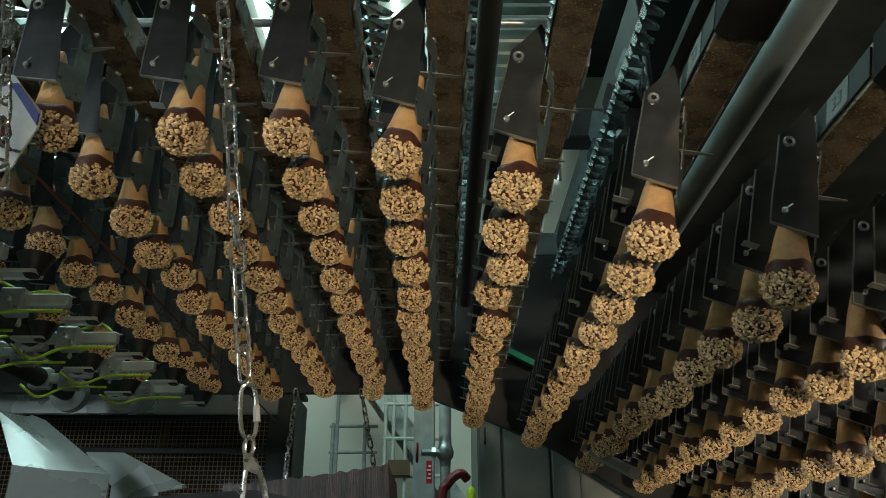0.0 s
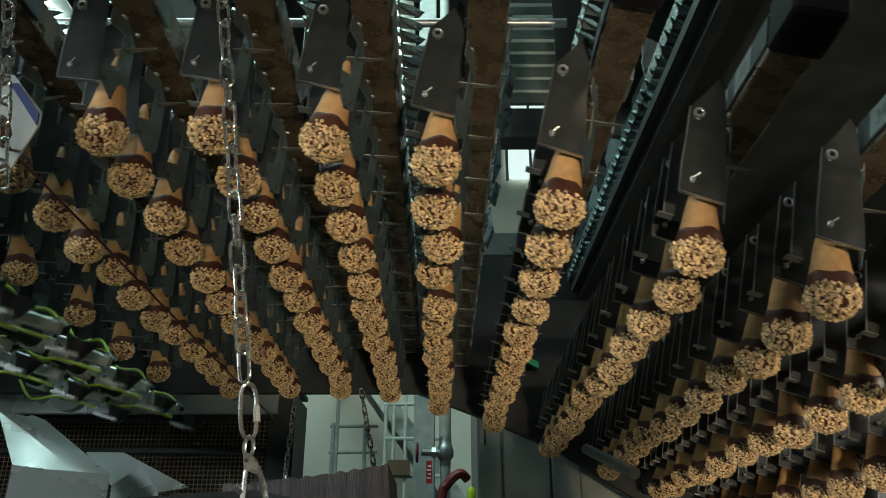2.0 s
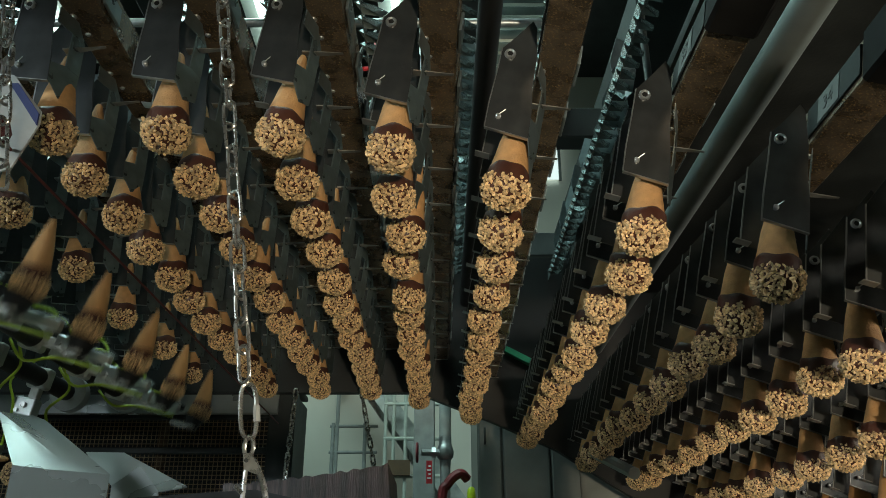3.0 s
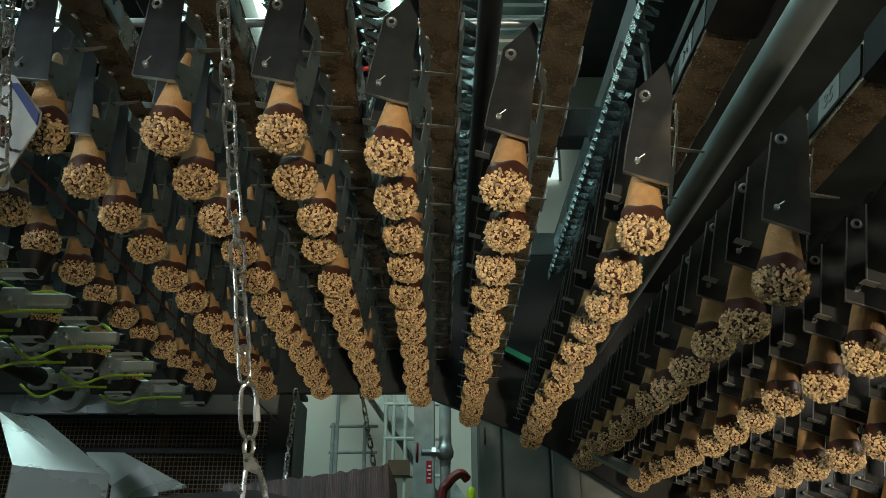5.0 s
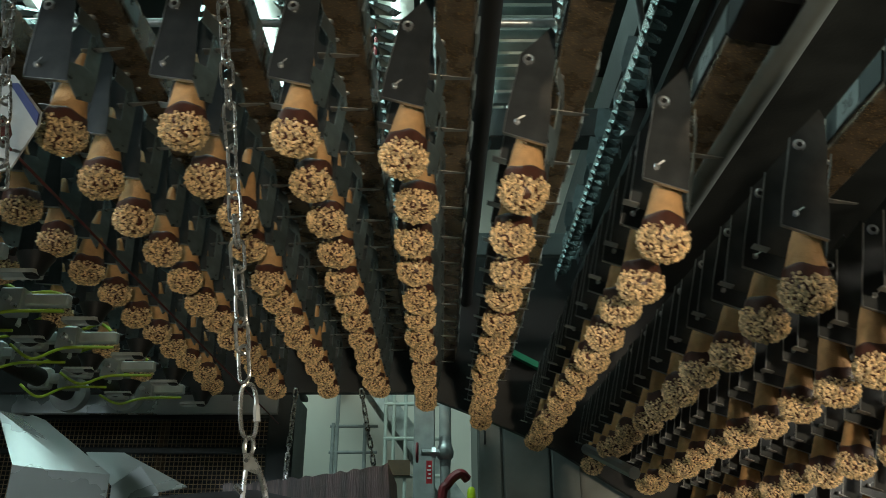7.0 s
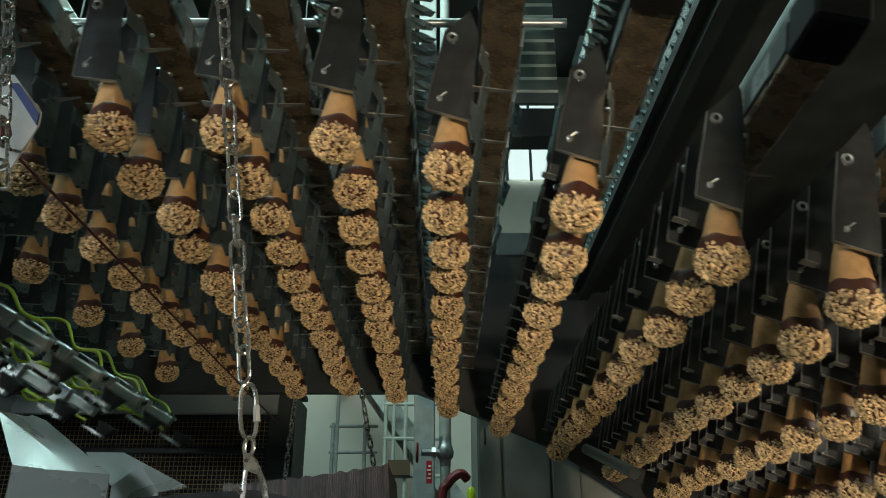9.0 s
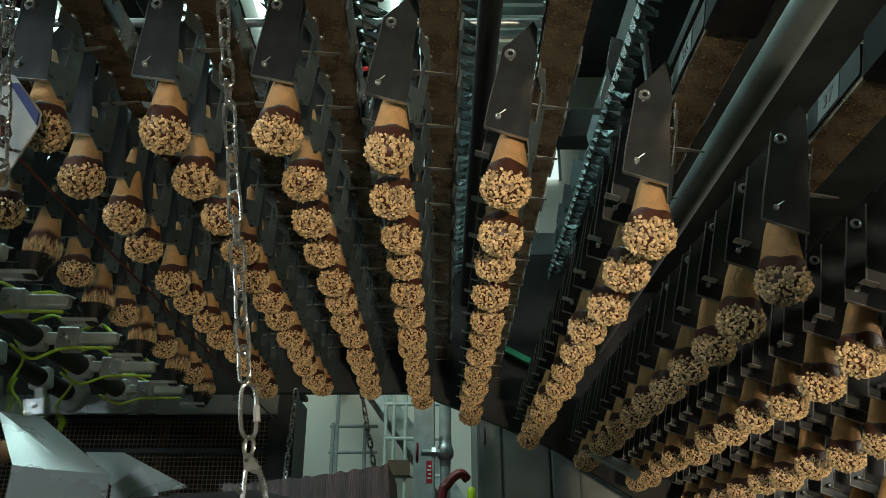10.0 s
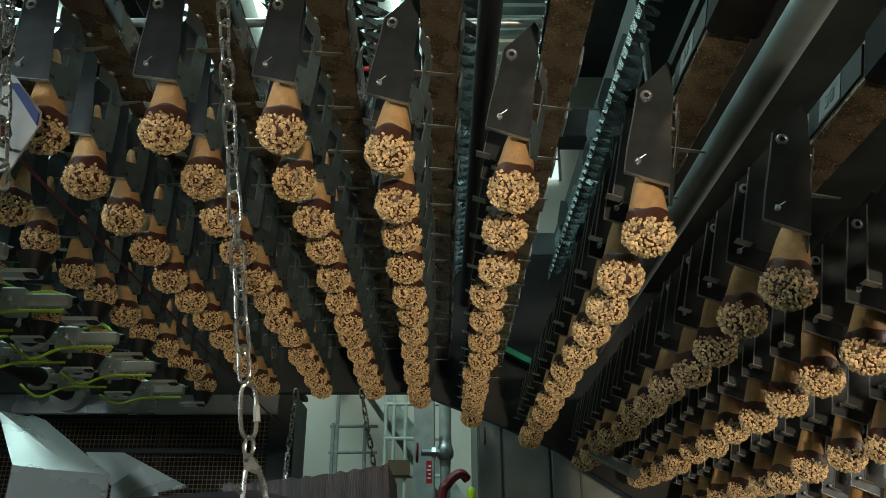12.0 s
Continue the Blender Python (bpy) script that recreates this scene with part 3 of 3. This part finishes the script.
def pipe_valve():
    ob = thing("steam_pipe", "vertical grey pipe with a steel valve and red handwheel", "pipe")
    part("pipe", rod(B(), (0.012, 2.8, 2.09), (0.012, 2.8, 4.6), 0.021, 16), GREYP, ob)
    part("pipe", rod(B(), (0.012, 2.8, 0.0), (0.012, 2.8, 2.0), 0.018, 16), GREYP, ob)
    v = part("valve", lathe(B(), [(0.019, 1.99), (0.02, 2.01), (0.028, 2.02), (0.03, 2.04), (0.024, 2.06), (0.022, 2.065), (0.022, 2.09)], Matrix.Translation((0.012, 2.8, 0)), 16), STEEL, ob, "cast steel valve body")
    part("spindle", rod(rod(B(), (0.0, 2.79, 2.033), (-0.07, 2.78, 2.033), 0.012, 10), (-0.02, 2.79, 2.033), (-0.035, 2.79, 2.033), 0.02, 6), STEEL, v)
    part("handwheel", pipe(B(), [(-0.085, 2.78 + 0.028 * math.cos(a), 2.033 + 0.03 * math.sin(a)) for a in [i * math.pi / 4 for i in range(8)]], 0.005, 6, True), RED, v, "red handwheel")
    part("tag", box(B(), -0.052, -0.032, 2.74, 2.742, 1.925, 2.0), REDTAG, ob, "red tag with white bars")
    for i in range(4):
        part("bar", box(B(), -0.049 + 0.004 * (i % 2), -0.036, 2.738, 2.739, 1.94 + 0.013 * i, 1.945 + 0.013 * i), WHITE, ob)
    return ob


for xa, xb, z1 in ((-0.425, -0.440, 1.86), (-0.235, -0.187, 1.90)):
    c2 = chain("thin_chain", (xa, 2.285, 2.135), (xb, 2.285, z1), 0.030, 0.0026, "thin dark steel chain below the conveyor side plate")
pipe_valve()
solid("red_hose", pipe(B(), [(0.0, 2.72, 1.3), (0.0, 2.72, 1.84), (0.02, 2.72, 1.92), (0.06, 2.72, 1.955), (0.085, 2.74, 1.94)], 0.016, 10), RED, "dark red rubber hose", "hose")
solid("yellow_handle", lathe(B(), [(0.014, 1.5), (0.014, 1.89), (0.012, 1.905), (0.006, 1.912), (0, 1.913)], Matrix.Translation((0.098, 2.72, 0)), 14), YELLOW, "fluorescent yellow rounded handle", "handle")


def cabinet():
    ob = thing("steel_cabinet", "tall brushed stainless steel cabinet with a handle", "cabinet")
    part("body", box(B(), 0.12, 0.9, 2.72, 3.3, 0.0, 2.4, 0.005), CABINET, ob)
    for x0, x1 in ((0.124, 0.20), (0.206, 0.36), (0.366, 0.46)):
        d = part("door", box(B(), x0, x1, 2.70, 2.72, 0.1, 2.38, 0.004), CABINET, ob)
        if x0 < 0.13:
            part("handle", pipe(B(), [(0.145, 2.70, 2.05), (0.145, 2.68, 2.055), (0.145, 2.68, 2.095), (0.145, 2.70, 2.10)], 0.004), DARK, d)
    return ob


cabinet()


def stairs():
    ob = thing("staircase", "pale steel stairs with pipe handrails by the far wall", "staircase")
    for y in (4.5, 5.1):
        part("stringer", prism(B(), [(-0.62, 2.92), (-0.50, 2.92), (0.25, 1.90), (0.25, 1.72)], y, y + 0.03), ARM, ob, "dark sloping stair beam")
    for i in range(9):
        x, z = -0.56 + 0.09 * i, 2.86 - 0.123 * i
        part("tread", box(B(), x, x + 0.1, 4.53, 5.1, z - 0.02, z), GREYP, ob)
    for z in (2.55, 2.36, 2.16):
        part("handrail", rod(B(), (-0.32, 4.4, z), (0.0, 4.4, z), 0.011, 8), RAIL, ob)
    for x in (-0.31, -0.265, -0.20, -0.14):
        part("baluster", rod(B(), (x, 4.4, 0.0), (x, 4.4, 3.0), 0.010, 8), RAIL, ob)
    part("board", box(B(), -0.29, -0.17, 4.36, 4.38, 2.16, 2.24), OAK, ob, "brown board")
    return ob


stairs()


def scaffold():
    ob = thing("pipe_rail", "grey pipe railing with uprights", "railing")
    for x in (-0.68, -0.655, -0.48):
        part("upright", rod(B(), (x, 5.0, 0), (x, 5.0, 2.56 if x != -0.655 else 3.1), 0.012, 8), GREYP, ob)
    for z in (2.54, 2.38):
        part("crossbar", rod(B(), (-0.70, 5.0, z), (-0.40, 5.0, z), 0.010, 8), GREYP, ob)
    return ob


scaffold()

# upper structure
for x, w in ((-1.35, 0.12), (-0.75, 0.08), (0.5, 0.14), (1.0, 0.2)):
    solid("roof_beam", box(B(), x, x + w, -5.8, 5.6, 2.92, 3.06, 0.004), DARK, "dark steel beam above the conveyor", "beam")
for y in (0.40, 1.3, 2.0, 2.9):
    solid("cross_beam", box(B(), -7.8, 7.8, y, y + 0.08, 2.82, 2.92, 0.004), DARK, "dark steel cross beam above the conveyor", "beam")
hood = thing("hood", "dark steel hood over the descending conveyor", "hood")
part("panel", box(B(), 0.40, 2.6, -0.5, 2.29, 2.44, 2.46), DARK, hood)
for x in (0.42, 1.4, 2.5):
    part("hanger", rod(B(), (x, 1.34, 2.46), (x, 1.34, 2.82), 0.008), DARK, hood)
    part("stiffener", box(B(), x, x + 0.03, -0.5, 2.29, 2.415, 2.44), DARK, hood)
# unseen, behind the camera: added to keep the work lamp off low things
solid("side_panel", prism(B(), [(-2.4, 0.0), (0.325, 0.0), (0.325, 1.44), (0.05, 1.44), (0.035, 1.47), (-2.4, 1.47)], -0.34, -0.31), DARK, "unseen dark panel added to block low lamp light", "side panel")
# unseen post, added to throw a shadow band over the row at position 6
solid("machine_post", box(B(), 0.328, 0.392, -0.30, -0.22, 0.0, 2.82, 0.004), DARK, "unseen dark post added to shade one row of cones", "post")
# made-up black backing: its colour gives the darkness behind the mesh
pm = thing("packing_machine", "black backing added for the darkness behind the wire guard", "machine")
part("body", box(B(), -2.4, -0.56, 2.78, 3.3, 0.0, 2.3, 0.01), VOID, pm)
# hidden cover, added to keep the overhead lamp off backing and mesh
part("top_cover", box(B(), -2.4, -0.56, 2.43, 3.3, 2.32, 2.34, 0.003), VOID, pm)
for z in (1.55, 1.78, 2.06):
    part("crossbar", box(B(), -2.4, -0.57, 2.75, 2.78, z, z + 0.035, 0.004), VOID, pm)


def tube_light(x, y0, y1, z):
    ob = thing("fluorescent_light", "pale ceiling fixture with a glowing fluorescent tube", "ceiling light", "hall lights")
    part("housing", prism(B(), [(x - 0.07, z), (x + 0.07, z), (x + 0.03, z + 0.06), (x - 0.03, z + 0.06)], y0, y1), RAIL, ob)
    part("tube", rod(B(), (x, y0 + 0.04, z - 0.022), (x, y1 - 0.04, z - 0.022), 0.016, 10), GLOW, ob, "glowing white tube")
    for y in (y0 + 0.1, y1 - 0.1):
        part("hanger", rod(B(), (x, y, z + 0.06), (x, y, 5.6), 0.004, 6), DARK, ob)
    return ob


GLOW = mat("glowing_tube", (0.9, 0.9, 0.9), 0.4, 0.0, 0.02, 5)
GLOW.node_tree.nodes["Principled BSDF"].inputs["Emission Color"].default_value = (0.74, 1.0, 0.96, 1)
GLOW.node_tree.nodes["Principled BSDF"].inputs["Emission Strength"].default_value = 4.0
for x, y0, y1, z in ((-1.25, 0.8, 2.3, 3.3), (-0.62, 1.5, 3.0, 3.45), (-0.18, 1.6, 3.1, 3.7)):
    tube_light(x, y0, y1, z)


def louvre():
    ob = thing("louvre_vent", "pale grey louvred vent above the conveyor", "vent")
    part("frame", box(B(), 0.15, 0.34, 1.945, 1.96, 2.90, 3.35), TUBE, ob)
    for i in range(9):
        part("slat", box(B(), 0.155, 0.335, -0.012, 0.012, -0.004, 0.004, m=pose(0, 1.93, 2.93 + 0.045 * i, 35, 0, 0)), RAIL, ob)
    return ob


louvre()
solid("cross_pipe", rod(B(), (-7.8, 1.28, 2.645), (0.25, 1.28, 2.645), 0.009, 12), STEEL, "thin steel pipe across the machine", "pipe")
solid("green_cable", pipe(B(), [(-0.20, 1.27, 2.80), (-0.185, 1.22, 2.66), (-0.18, 1.2, 2.56), (-0.185, 1.24, 2.50), (-0.21, 1.27, 2.64)], 0.0035), GREENP, "thin green cable hanging from a pipe", "cable")
solid("red_cable", pipe(B(), [(-0.20, 1.28, 2.64), (-0.17, 1.22, 2.50), (-0.145, 1.2, 2.475), (-0.13, 1.24, 2.52), (-0.13, 1.28, 2.64)], 0.004), REDTAG, "thin red cable hanging from a pipe", "cable")
solid("black_cable", pipe(B(), [(-0.10, 1.28, 2.64), (-0.13, 1.2, 2.55), (-0.155, 1.18, 2.46), (-0.15, 1.18, 2.38), (-0.135, 1.18, 2.36), (-0.12, 1.2, 2.42), (-0.115, 1.28, 2.64)], 0.005), BLACK, "looped black cable hanging from a pipe", "cable")
# red cord below the cones
solid("warning_line", rod(lathe(B(), [(0, 0), (0.012, 0.006), (0.014, 0.016), (0.009, 0.03), (0, 0.034)], pose(-0.470, 0.72, 2.03), 10), (-0.470, 0.72, 2.04), (-0.472, 2.3, 2.04), 0.0018, 8), DARKRED, "dark red line with a knob under the cones", "line")


def sign():
    ob = thing("white_sign", "white sign plate with a dark blue stripe", "sign")
    part("plate", prism(B(), [(-0.60, 2.16), (-0.487, 2.138), (-0.447, 2.090), (-0.446, 2.072), (-0.466, 2.016), (-0.60, 1.99)], 0.75, 0.753), SIGNM, ob)
    part("stripe", prism(B(), [(-0.488, 2.125), (-0.478, 2.125), (-0.447, 2.085), (-0.447, 2.070)], 0.747, 0.7495), BLUE, ob, "dark blue stripe")
    part("arm", rod(B(), (-0.59, 0.752, 2.1), (-2.0, 0.752, 2.1), 0.006), DARK, ob)
    part("post", rod(B(), (-2.0, 0.752, 0.0), (-2.0, 0.752, 2.12), 0.02), DARK, ob)
    return ob


sign()


def window(name, x0, x1, z0, z1, bars):
    ob = thing(name, "bright daylight window high in the far wall", "window", kind="structure")
    part("pane", box(B(), x0, x1, 5.56, 5.57, z0, z1), SKYPANE, ob)
    for x in bars:
        part("window_frame", box(B(), x, x + 0.02, 5.53, 5.56, z0 - 0.02, z1 + 0.02), GREYP, ob)
    return ob


SKYPANE = mat("daylight_pane", (0.8, 0.85, 0.85), 0.3, 0.0, 0.05, 2)
SKYPANE.node_tree.nodes["Principled BSDF"].inputs["Emission Color"].default_value = (0.8, 1.0, 0.97, 1)
SKYPANE.node_tree.nodes["Principled BSDF"].inputs["Emission Strength"].default_value = 0.9
window("window_1", 0.53, 0.93, 4.6, 5.4, (0.51, 0.70, 0.93))
window("window_2", 0.13, 0.215, 4.0, 4.58, (0.11, 0.215))


# serrated strips of the upper strand
def strip_meshes():
    bm = prism(B(), [(-0.012, 0.0), (0.010, 0.0), (0.013, 0.010), (0.004, 0.02), (-0.012, 0.014)], 0.0, 0.027)
    for v in bm.verts:
        v.co.y += 0.9 * v.co.x + 0.8 * v.co.z
        v.co.x += 0.5 * (v.co.y - 0.013)
        v.co.z += 14.0 * (v.co.y - 0.013) * (v.co.x + 0.012)
    tooth = to_mesh("tooth", bm, STRIP, False)
    plate = prism(B(), [(-0.010, 0.012), (0.026, 0.006), (0.040, 0.060), (0.030, 0.120), (0.006, 0.128), (-0.014, 0.07)], -0.001, 0.001)
    prism(plate, [(0.026, 0.006), (0.028, 0.006), (0.042, 0.060), (0.040, 0.060)], 0.0, 0.034)
    up = to_mesh("upright_gripper", plate, FLANGE, False)
    return up, to_mesh("rail", box(B(), -0.014, -0.012, 0.5, 2.30, 0.0, 0.03), STRIP, False), tooth


UPRIGHT, STRIP_RAIL, TOOTH = strip_meshes()


def serrated_strip():
    ob = thing("serrated_strip", "pale serrated steel strip of the upper conveyor strand", "conveyor strip", "strips of the upper strand")
    part("rail", STRIP_RAIL, None, ob)
    for i in range(49):
        part("tooth", TOOTH, None, ob, m=Matrix.Translation((0, 0.5 + 0.036 * i, 0)))
    for j in range(4, LANES):
        part("upright_gripper", UPRIGHT, None, ob, "pale empty steel gripper", pose(0.0, lane_y(j) + rng.uniform(-0.01, 0.01), 0.0, rng.uniform(-8, 8), rng.uniform(-9, 9), rng.uniform(-30, 30)))
    return ob


# ---- motion ----
def motions():
    bars = {n: gripper_bar(n) for n in range(-6, 15)}
    for n, ob in bars.items():
        walk(ob, [(t, way(n - shift(t))) for t in TIMES])
    for n in range(-2, 15):
        for j in range(LANES):
            if n == -2 and j % 2 == 1:
                continue
            ob, sit = cone(n, j)
            del ob["lane"]
            which = "A" if j % 2 == 1 else "B"
            stop = -1 if which == "A" else -2
            rows = [(t, way(n - shift(t)) @ sit) for t in TIMES]
            k = n - stop  # the stop after which it is taken
            if 0 <= k < 6:
                t0 = MIDS[k]
                start = t0 + SWING[which][0][0]
                if start < 12:
                    rows = [r for r in rows if r[0] < start - 0.02]
                    at = way(stop) @ sit
                    p = PIVOTS[which]
                    for u, a in SWING[which]:
                        if t0 + u < 12:
                            rows.append((t0 + u, Matrix.Translation(p) @ pose(0, 0, 0, 0, -a, 0) @ Matrix.Translation(-p) @ at))
                    last = Matrix.Translation(p) @ pose(0, 0, 0, 0, 100, 0) @ Matrix.Translation(-p) @ at
                    end = t0 + SWING[which][-1][0]
                    for u, dz in ((0.10, -0.25), (0.2, -0.79)):
                        if end + u < 11.95:
                            rows.append((end + u, Matrix.Translation((0, 0, dz)) @ last))
                    if rows[-1][0] < 12:
                        rows.append((12.0, rows[-1][1]))
            walk(ob, rows)
    for which in "AB":
        ob = picker(which)
        rows = []
        for m in MIDS:
            for u, a in BACK + SWING[which]:
                rows.append((m + u, a))
        rows.append((MIDS[-1] + 2.36 - 0.42, -100))
        ts, an = [r[0] for r in rows], [r[1] for r in rows]
        keys = sorted({0.0, 12.0} | {round(t, 3) for t in ts if 0 < t < 12})
        walk(ob, [(t, Matrix.Translation(PIVOTS[which]) @ pose(0, 0, 0, 0, -float(np.interp(t, ts, an)), 0)) for t in keys])
    for n in range(-6, 14):
        ob = serrated_strip()
        walk(ob, [(t, pose(0.034 + 0.155 * (n - shift(t)), 0, 2.48)) for t in TIMES])


motions()
